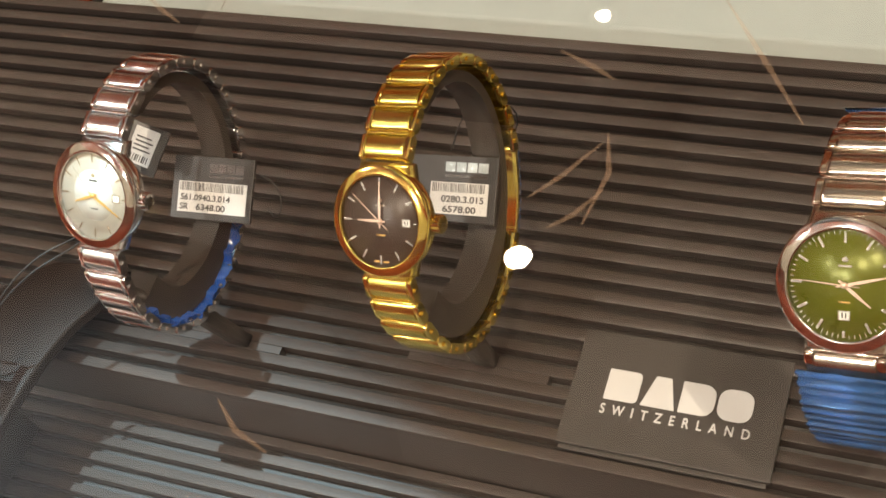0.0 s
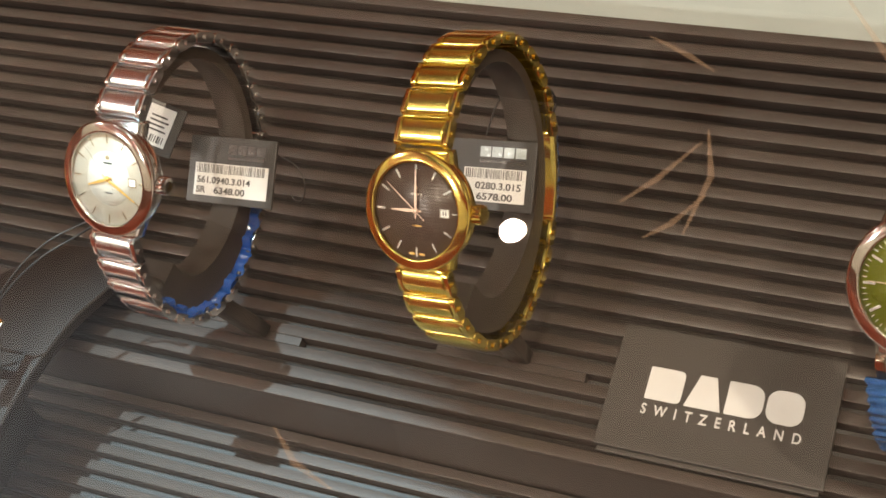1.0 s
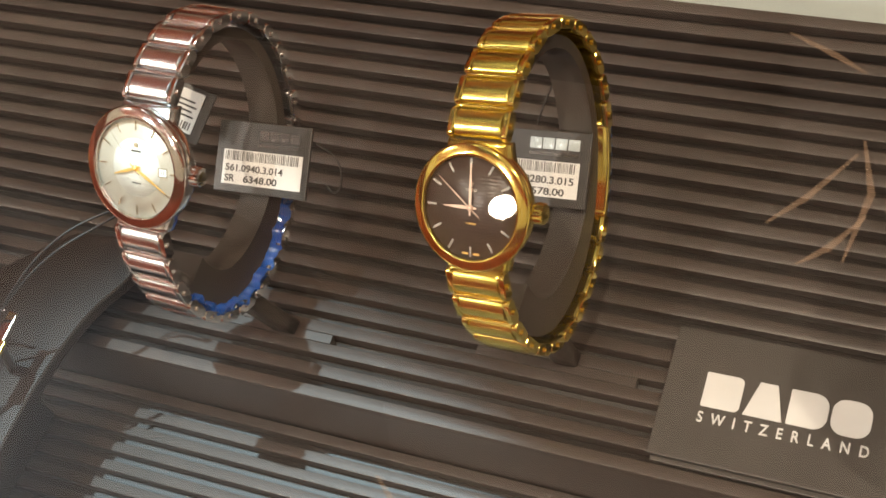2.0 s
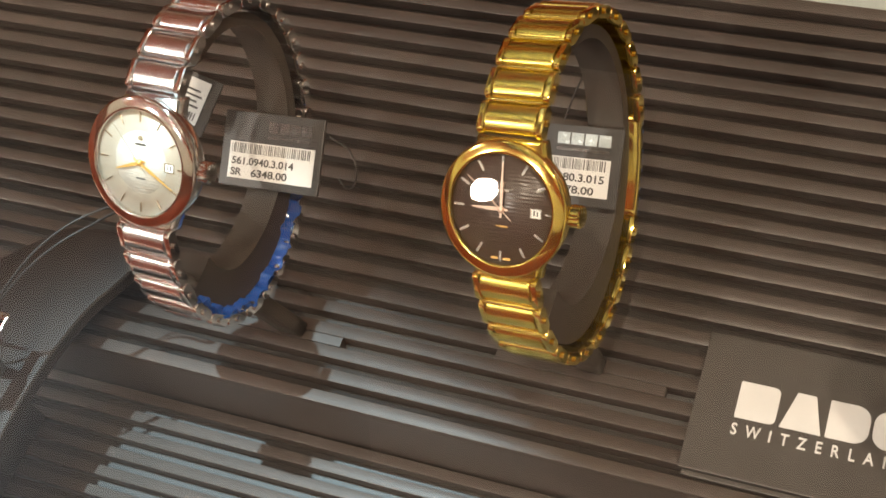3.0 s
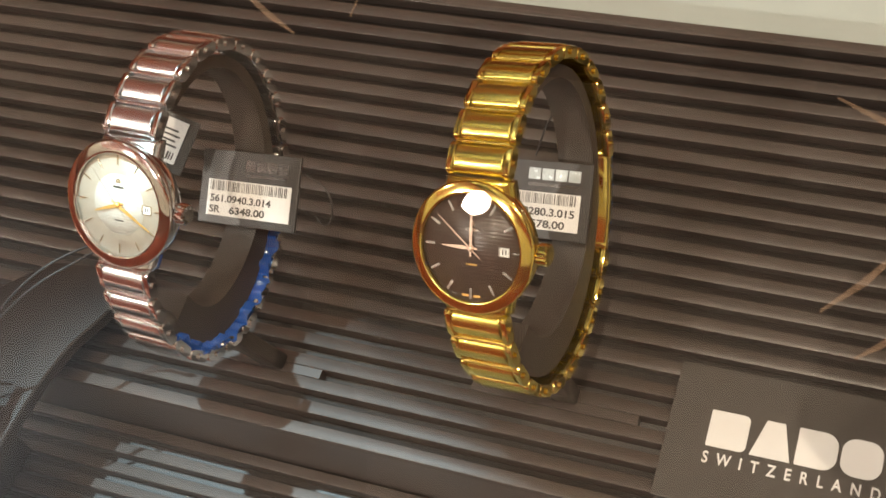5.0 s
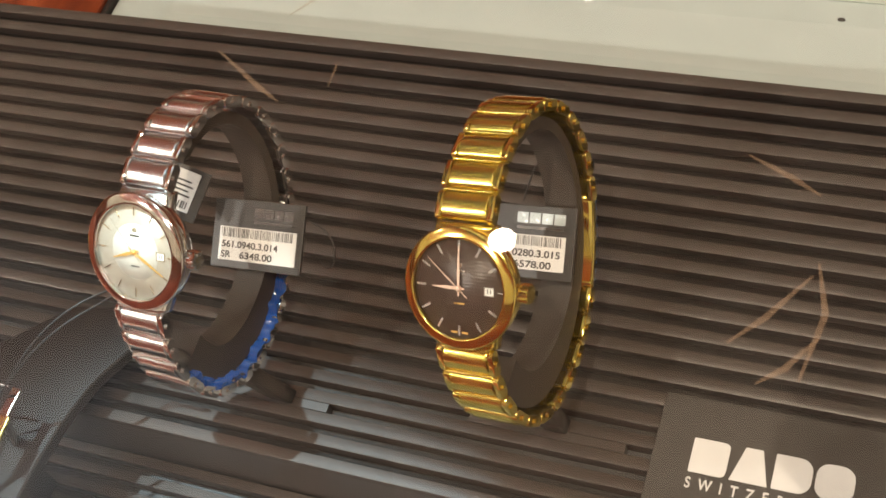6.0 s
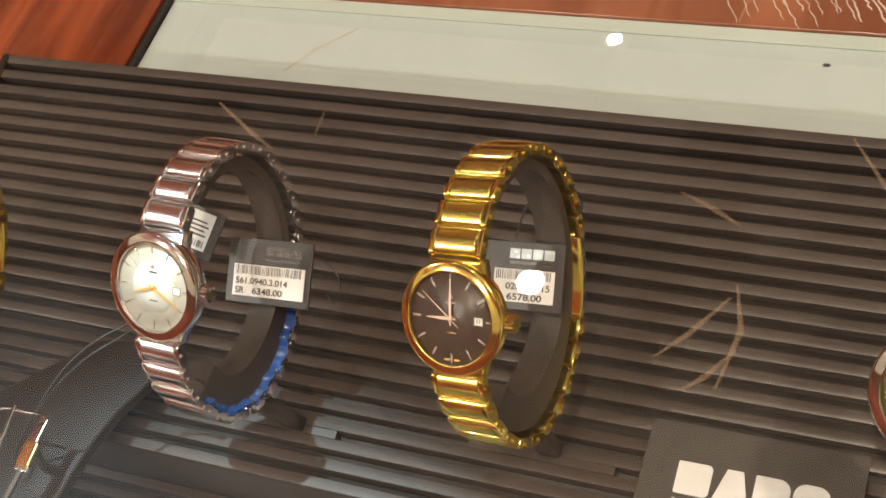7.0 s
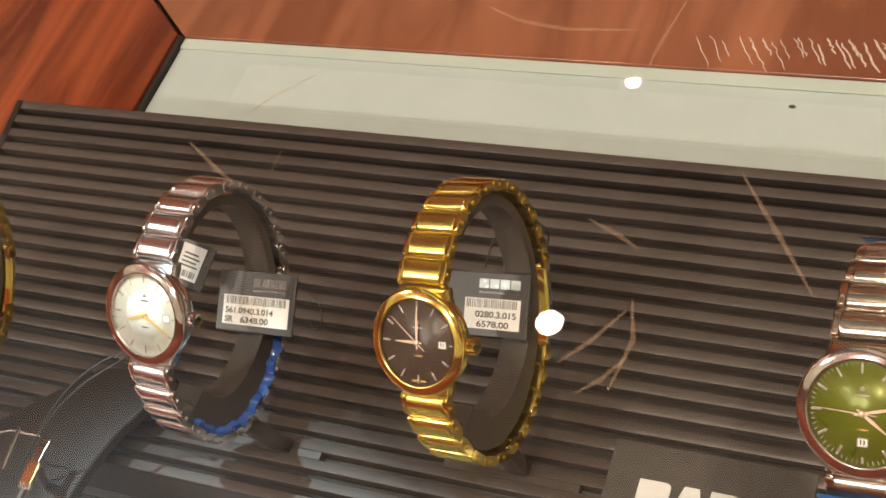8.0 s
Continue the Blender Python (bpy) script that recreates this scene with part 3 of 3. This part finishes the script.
        for sx in (-1, 1):
            place("side_link", side, None, w, m=lm @ pose(h * 0.79 if sx > 0 else -h * 0.995, 0, -0.0001))
            place("pin", pin, None, w, m=lm @ pose(h * 0.99 if sx > 0 else -h * 1.02, 0, 0))
        place("link_bar", bar, None, w, m=lm @ pose(0, step * 0.5, 0.0))
    # folding clasp: a curved polished plate at the back
    sect = [q for q in pts_ if clasp_at[0] - 0.01 < q[0] / total < clasp_at[1] + 0.01][::12]
    bm = bmesh.new()
    rows = []
    for s, p, th in sect:
        t = Vector((0, (a - 0.0013) * math.sin(th), -(b - 0.0013) * math.cos(th))).normalized()
        nrm = Vector((1, 0, 0)).cross(t)
        rows.append([bm.verts.new(p + nrm * z_ + Vector((x_, 0, 0))) for x_, z_ in ((-h * 0.86, -0.0012), (h * 0.86, -0.0012), (h * 0.86, 0.0009), (h * 0.80, 0.0014), (-h * 0.80, 0.0014), (-h * 0.86, 0.0009))])
    for p, q in zip(rows, rows[1:]):
        for j in range(6):
            bm.faces.new((p[j], p[(j + 1) % 6], q[(j + 1) % 6], q[j]))
    bm.faces.new(rows[0])
    bm.faces.new(rows[-1][::-1])
    part("clasp", smooth(bm, 40), metal, w, "polished folding clasp")
    # end links between case and bracelet
    for sgn in (1, -1):
        p, th = (pts_[0] if sgn > 0 else pts_[-1])[1:]
        ys, zs = p.y, p.z
        bm = bmesh.new()
        rows = []
        for q in range(7):
            u = q / 6
            yy = sgn * R * 0.70 + (ys - sgn * R * 0.70) * u
            zz = -0.0022 * (1 - u) + zs * u
            hw = h * (1.12 - 0.10 * u)
            rows.append([bm.verts.new(c) for c in ((-hw, yy, zz - 0.0030), (-hw, yy, zz - 0.0004), (-hw * 0.85, yy, zz + 0.0010), (0, yy, zz + 0.0014), (hw * 0.85, yy, zz + 0.0010), (hw, yy, zz - 0.0004), (hw, yy, zz - 0.0030))])
        for p_, q_ in zip(rows, rows[1:]):
            for j in range(7):
                bm.faces.new((p_[j], p_[(j + 1) % 7], q_[(j + 1) % 7], q_[j]))
        bm.faces.new(rows[0])
        bm.faces.new(rows[-1][::-1])
        part("end_link", smooth(bm, 40), brushed, w)
    return w


def film(w, loop, half, th0, th1, offset, material, label, wave=0.0):
    """Protective film along part of a bracelet, inside (offset < 0) or outside it."""
    a, b, d, y0 = loop
    bm = bmesh.new()
    rows = []
    n = 64
    rnd = random.Random(7)
    for i in range(n + 1):
        th = radians(th0 + (th1 - th0) * i / n)
        o = offset + wave * (0.6 * math.sin(i * 0.9) + 0.5 * math.sin(i * 0.41 + 1) + 0.4 * math.sin(i * 1.7 + 2))
        p = Vector((0, y0 + (a + o) * math.cos(th), -d + (b + o) * math.sin(th)))
        q = Vector((0, y0 + (a + o + 0.0004) * math.cos(th), -d + (b + o + 0.0004) * math.sin(th)))
        edge = half * (1 + 0.04 * math.sin(i * 1.3) + wave * 50 * rnd.uniform(-1, 1))
        rows.append([bm.verts.new(p + Vector((-edge, 0, 0))), bm.verts.new(p + Vector((edge, 0, 0))), bm.verts.new(q + Vector((edge, 0, 0))), bm.verts.new(q + Vector((-edge, 0, 0)))])
    for p, q in zip(rows, rows[1:]):
        for j in range(4):
            bm.faces.new((p[j], p[(j + 1) % 4], q[(j + 1) % 4], q[j]))
    ob = part("protective_film", smooth(bm, 60), material, w, label)
    ob.visible_shadow = False
    return ob


def stand(m, loop, wide, foot, label, fill=None):
    """C-shaped clip inside the bracelet's oval, on a foot that stands on the riser."""
    st = empty("watch_stand", pose(*foot), label, "watch stand", "watch display stands")
    a, b, d, y0 = loop
    inv = pose(*foot).inverted() @ m
    outline = []
    n = 40
    for i in range(n + 1):
        th = radians(38 - 256 * i / n)
        outline.append((y0 + (a - 0.0042) * math.cos(th), -d + (b - 0.0042) * math.sin(th)))
    for i in range(n + 1):
        th = radians(-218 + 256 * i / n)
        f = min(1.0, max(0.0, (0.62 - i / n) / 0.42))
        thick = 0.0030 + 0.0062 * f * f * (3 - 2 * f)
        outline.append((y0 + (a - 0.0042 - thick) * math.cos(th), -d + (b - 0.0042 - thick) * math.sin(th)))
    bm = bmesh.new()
    rows = []
    for x, kx in ((-wide, 0), (-wide + 0.0008, 1), (wide - 0.0008, 1), (wide, 0)):
        rows.append([bm.verts.new((x, y, z_)) for y, z_ in outline])
    cnt = len(outline)
    for p, q in zip(rows, rows[1:]):
        for j in range(cnt):
            bm.faces.new((p[j], p[(j + 1) % cnt], q[(j + 1) % cnt], q[j]))
    half = n + 1
    for row in (rows[0], rows[-1]):
        for j in range(half - 1):
            bm.faces.new((row[j], row[j + 1], row[cnt - 2 - j], row[cnt - 1 - j]))
    bmesh.ops.transform(bm, matrix=inv, verts=bm.verts)
    part("clip", smooth(bm, 40), STAND, st)
    for th in (38, -218):
        t = radians(th)
        y, z_ = y0 + (a - 0.006) * math.cos(t), -d + (b - 0.006) * math.sin(t)
        bm = bmesh.new()
        bmesh.ops.create_uvsphere(bm, u_segments=20, v_segments=12, radius=1)
        bmesh.ops.scale(bm, verts=bm.verts, vec=(wide * 1.05, 0.0026, 0.0022))
        bmesh.ops.translate(bm, verts=bm.verts, vec=(0, y, z_))
        bmesh.ops.transform(bm, matrix=inv, verts=bm.verts)
        part("clip_end", smooth(bm, 180), STAND, st)
    # post from the clip's lowest back part to the foot
    t = radians(-176)
    low = inv @ Vector((0, y0 + (a - 0.009) * math.cos(t), -d + (b - 0.009) * math.sin(t)))
    bm = bmesh.new()
    rows = []
    for q in range(6):
        u = q / 5
        cx, cy, cz = low.x * u, low.y * u, 0.0012 + (low.z - 0.0012) * u
        sx, sy = 0.0034 - 0.0004 * u, 0.0022 + 0.0004 * u
        rows.append([bm.verts.new((cx + ex * sx, cy + ey * sy, cz)) for ex, ey in ((-1, -0.8), (-0.85, -1), (0.85, -1), (1, -0.8), (1, 0.8), (0.85, 1), (-0.85, 1), (-1, 0.8))])
    for p, q in zip(rows, rows[1:]):
        for j in range(8):
            bm.faces.new((p[j], p[(j + 1) % 8], q[(j + 1) % 8], q[j]))
    bm.faces.new(rows[0])
    bm.faces.new(rows[-1][::-1])
    part("post", smooth(bm, 40), STAND, st)
    if fill:
        part("base_plate", box(fill[0] - foot[0], fill[1] - foot[0], fill[2] - foot[1], fill[3] - foot[1], -0.0040, -0.0001, 0.0001), SLAT, st, "flat black base plate between the slats")
    return st


def tag(m, label, wide, high, sticker, lines, foil, shapes_at, cord_pts, bars_seed, group="price tags"):
    """Hanging tag: card, sticker with bar code and two lines, foil logo shapes, cord."""
    tg = empty("price_tag", m, label, "price tag", group)
    part("card", box(0, wide, 0, high, -0.0011, 0, 0.00025), CARD, tg)
    x0, x1, y0, y1 = sticker
    st = part("sticker", box(x0, x1, y0, y1, 0.0, 0.00010), PAPER, tg, "white printed sticker")
    rnd = random.Random(bars_seed)
    code = bmesh.new()
    x = x0 + 0.0006
    while x < x1 - 0.0010:
        wbar = rnd.choice((0.00013, 0.00016, 0.00028))
        box(x, x + wbar, y1 - 0.0028, y1 - 0.0003, 0.0001, 0.00015, bm=code)
        x += wbar + rnd.choice((0.00018, 0.00026, 0.0004))
    part("bar_code", code, PRINT, st, "black bar code")
    for body, px, py, pw, ph in lines:
        place("writing", letters(body, pw, ph), PRINT, st, "black printed figures", pose(px, py, 0.0001))
    sx, sy, sw, sh = shapes_at
    for j in range(4):
        part("logo_shape", box(sx + j * sw * 1.12, sx + j * sw * 1.12 + sw, sy, sy + sh, 0.0, 0.00008, 0.00003), foil, tg)
    part("caption_bar", box(sx, sx + sw * 4.3, sy - sh * 0.55, sy - sh * 0.28, 0.0, 0.00006), FOIL, tg)
    cord("cord", cord_pts, 0.00028, STRING, tg, "thin black cord")
    return tg


LOOP_W = (0.0399, 0.0297, 0.0287, -0.0050)
LOOP_G = (0.0405, 0.0315, 0.0305, 0.0)
LOOP_N = (0.0392, 0.0310, 0.0300, -0.0050)
M_W = frame_of((-0.1183, 0.0103, 0.0788), (0.994, -0.069, 0.087), (-0.016, 0.686, 0.725))
M_G = frame_of((-0.0384, 0.0190, 0.0721), (0.985, -0.05, 0.166), (-0.081, 0.715, 0.692))
M_N = frame_of((0.0753, 0.0169, 0.0763), (0.979, -0.057, 0.193), (-0.097, 0.706, 0.699))

steel = watch(M_W, "steel bracelet watch with a silver dial on a black stand", 0.0148, 0.0150, LOOP_W, STEEL, BRUSHED, STEELW, DIAL_W, MARK_W, (HAND_GOLD, 251, 118, 318, MARK), 3, "silver")
film(steel, LOOP_W, 0.0074, -222, -108, -0.0038, FILM, "crumpled blue protective film", 0.0013)
gold = watch(M_G, "yellow gold bracelet watch with a black ridged dial", 0.0146, 0.0152, LOOP_G, GOLD, GOLDB, GOLD, DIAL_B, MARK, (HAND_ROSE, 270, 1, 310, HAND_ROSE), 3, "black")
film(gold, LOOP_G, 0.0060, -112, -68, 0.0008, FILM_P, "pale blue protective film on the clasp")
green = watch(M_N, "bronze-toned bracelet watch with a green sunburst dial", 0.0155, 0.0180, LOOP_N, BRONZE, BRONZEB, STEELW, DIAL_G, MARK, (HAND_ROSE, 128, 75, 273, HAND_ROSE), 6, "green")
film(green, LOOP_N, 0.0104, 112, 170, 0.0012, FILM_P, "blue protective film round the lower bracelet", 0.0002)
film(green, LOOP_N, 0.0116, -72, -12, 0.0012, FILM_P, "blue protective film at the back")
M_L = frame_of((-0.2205, 0.0020, 0.0850), (0.994, -0.069, 0.087), (-0.016, 0.686, 0.725))
neighbour = watch(M_L, "two-tone steel and gold bracelet watch at the tray's end", 0.0148, 0.0150, LOOP_W, GOLD, BRUSHED, STEEL, DIAL_W, MARK_W, (HAND_GOLD, 300, 60, 200, HAND_GOLD), 3, "silver")

stand(M_W, LOOP_W, 0.0046, (-0.1075, 0.0130, TOP), "black C-shaped watch stand holding the steel watch", (-0.1340, -0.0935, 0.01095, 0.01365))
stand(M_G, LOOP_G, 0.0046, (-0.0270, 0.0210, TOP), "black C-shaped watch stand holding the gold watch", (-0.0520, -0.0075, 0.01735, 0.02000))
stand(M_N, LOOP_N, 0.0055, (0.0900, 0.0200, TOP), "black C-shaped watch stand holding the green watch")
stand(M_L, LOOP_W, 0.0046, (-0.2260, 0.0070, TOP + 0.004), "black C-shaped watch stand at the tray's end")

# small tag behind the steel watch's case
back_tag = empty("small_tag", frame_of((-0.1330, 0.0371, 0.0567), (0.905, -0.017, -0.426), (0.214, 0.883, 0.420)), "small dark tag with a white bar code sticker", "price tag", "price tags")
part("card", box(-0.0026, 0.0092, -0.0022, 0.0120, -0.0009, 0.0, 0.0002), CARD, back_tag)
sticker = part("sticker", box(-0.0010, 0.0066, -0.0002, 0.0108, 0.0, 0.0001), PAPER, back_tag, "white printed sticker")
code = bmesh.new()
for i in range(9):
    box(-0.0004 + i * 0.00072, -0.0004 + i * 0.00072 + (0.0003 if i % 3 else 0.0005), 0.0006, 0.0026, 0.0001, 0.00014, bm=code)
for i in range(4):
    box(0.0002, 0.0056 - 0.0008 * (i % 2), 0.0038 + i * 0.0013, 0.0043 + i * 0.0013, 0.0001, 0.00014, bm=code)
part("bar_code", code, PRINT, sticker)

# tags that hang from the bracelets
tag(frame_of((-0.1232, 0.0302, 0.0390), (0.998, 0.035, 0.03), (-0.07, 0.85, 0.53)), "black price tag with a white sticker under the steel watch", 0.0276, 0.0190,
    (0.0023, 0.0258, 0.0021, 0.0113), [("561.0940.3.014", 0.0032, 0.0056, 0.0172, 0.0019), ("SR", 0.0032, 0.0028, 0.0030, 0.0019), ("6348.00", 0.0089, 0.0028, 0.0100, 0.0019)], FOIL,
    (0.0125, 0.0142, 0.0027, 0.0027), [(0.0290, 0.0150, -0.0004), (0.0345, 0.0120, -0.001), (0.0365, 0.0055, -0.002), (0.0345, 0.0030, -0.003), (0.0310, 0.0050, -0.004)], 3)
tag(frame_of((-0.0542, 0.0440, 0.0341), (0.998, 0.035, 0.05), (-0.05, 0.85, 0.53)), "black price tag with a white sticker behind the gold watch", 0.0300, 0.0190,
    (0.0098, 0.0276, 0.0022, 0.0113), [("0280.3.015", 0.0134, 0.0056, 0.0130, 0.0019), ("6578.00", 0.0140, 0.0027, 0.0102, 0.0019)], FOIL2,
    (0.0140, 0.0143, 0.0030, 0.0028), [(0.0150, 0.0200, -0.0004), (0.0180, 0.0290, 0.001), (0.0210, 0.0370, -0.004), (0.0255, 0.0360, -0.012), (0.0285, 0.0320, -0.016), (0.0270, 0.0260, -0.016)], 5)

cord_ob = cord("tag_cord", [(-0.1330, 0.0105, 0.0560), (-0.1432, 0.0108, 0.0502), (-0.1522, 0.0026, 0.0493), (-0.1650, -0.0100, 0.0400), (-0.1760, -0.0190, 0.0250), (-0.1850, -0.0260, 0.0030)], 0.00032, STRING)
tagged(cord_ob, "thin black tag cord hanging from the steel watch", "cord")
cord_ob = cord("tag_cord", [(-0.1340, 0.0100, 0.0550), (-0.1440, 0.0085, 0.0480), (-0.1540, -0.0005, 0.0460), (-0.1680, -0.0130, 0.0360), (-0.1800, -0.0210, 0.0220), (-0.1900, -0.0260, 0.0028)], 0.00032, STRING)
tagged(cord_ob, "thin black tag cord hanging from the steel watch", "cord")

buckle = empty("open_clasp", pose(-0.1760, -0.0200, 0.0200), "open two-tone folding clasp lying on the pad", "clasp")


def strip(name, a, b, wide, thick, material, label=""):
    """A bevelled metal bar between two points over the clasp's base."""
    a, b = Vector(a), Vector(b)
    m = frame_of((a + b) / 2, b - a, (b - a).cross(Vector((0, 0, 1))))
    long = (b - a).length / 2
    return part(name, box(-long, long, -wide / 2, wide / 2, -thick / 2, thick / 2, thick * 0.3), material, buckle, label, m)


strip("upper_blade", (0.0067, 0.0068, 0.0098), (0.0062, -0.0015, 0.0092), 0.0030, 0.0010, BRONZE, "rose-toned blade")
strip("lower_blade", (0.0062, -0.0015, 0.0092), (0.0060, -0.0088, 0.0085), 0.0046, 0.0012, GOLD, "gold-toned blade")
strip("blade_end", (0.0060, -0.0084, 0.0078), (0.0059, -0.0104, 0.0074), 0.0050, 0.0016, STEEL)
strip("pivot_pin", (-0.0054, 0.0081, 0.0100), (-0.0033, -0.0067, 0.0100), 0.0012, 0.0012, STEEL, "slim steel bar")
cord("bow", [(-0.0190, -0.0040, 0.0080), (-0.0150, 0.0025, 0.0098), (-0.0080, 0.0064, 0.0100), (-0.0010, 0.0066, 0.0100), (0.0037, 0.0068, 0.0098)], 0.00045, STEEL, buckle)
strip("leg", (0.0050, -0.0010, 0.0088), (0.0010, -0.0030, -0.0076), 0.0030, 0.0014, STAND)
strip("strut", (0.0058, -0.0100, 0.0074), (-0.0060, -0.0300, -0.0070), 0.0018, 0.0012, STAND)

# ---- marks on the glass and small clutter ----
SCRATCHES = (((-0.0506, 0.0), (-0.0409, -0.0061), (-0.0362, -0.0086)), ((-0.0294, 0.0002), (-0.0293, -0.0047)),
             ((0.0583, 0.0058), (0.0667, -0.0062), (0.0745, -0.0177)), ((0.0467, -0.0227), (0.0487, -0.0300), (0.0471, -0.0397)),
             ((0.0463, -0.0248), (0.0417, -0.0318), (0.0378, -0.0362)), ((0.0486, -0.0332), (0.0453, -0.0382), (0.0422, -0.0410)),
             ((0.0350, -0.0076), (0.0412, -0.0104), (0.0453, -0.0127)), ((-0.0300, 0.0202), (-0.0366, 0.0142), (-0.0412, 0.0085)),
             ((0.0007, 0.0412), (0.0084, 0.0378), (0.0182, 0.0362), (0.0332, 0.0369)), ((0.0400, 0.0451), (0.0374, 0.0331), (0.0367, 0.0273)),
             ((0.0032, -0.0770), (0.0078, -0.0810), (0.0138, -0.0832)))
for line in SCRATCHES:
    ob = tagged(part("glass_scratch", ribbon(line, 0.00046, 0.00002), SCRATCH, m=pose(0, 0, GLASS + 0.0001)), "pale hairline scratch on the glass top", "scratch", "scratches on the glass")
    ob.visible_shadow = False

# scuffs on the back rail: thin broken strokes that grow denser towards one end
rnd = random.Random(11)
for i in range(26):
    u = i / 25
    sx, sy = -0.0230 + 0.0840 * u ** 0.8 + rnd.uniform(-0.0012, 0.0012), 0.2310 + 0.003 * u + rnd.uniform(-0.0025, 0.0015)
    long = rnd.uniform(0.55, 1.1)
    stroke = [(sx + 0.0081 * long * q / 7 + rnd.uniform(-0.0006, 0.0006), sy - 0.0150 * long * q / 7) for q in range(8)]
    scuff = part("scuff", ribbon(stroke, rnd.uniform(0.00016, 0.00032) + 0.00030 * u * u, 0.00004), SCUFF, m=pose(0, 0, -0.02895))
    tagged(scuff, "pale worn scuff in the wood varnish", "scuff", "scuffs on the wood rail")

speck = bmesh.new()
bmesh.ops.create_icosphere(speck, subdivisions=2, radius=0.0011)
bmesh.ops.scale(speck, verts=speck.verts, vec=(1.3, 0.8, 0.3))
tagged(part("dirt_speck", speck, DIRT, m=pose(0.0203, 0.1993, LOW + 0.0003)), "small dark crumb on the white board", "speck")
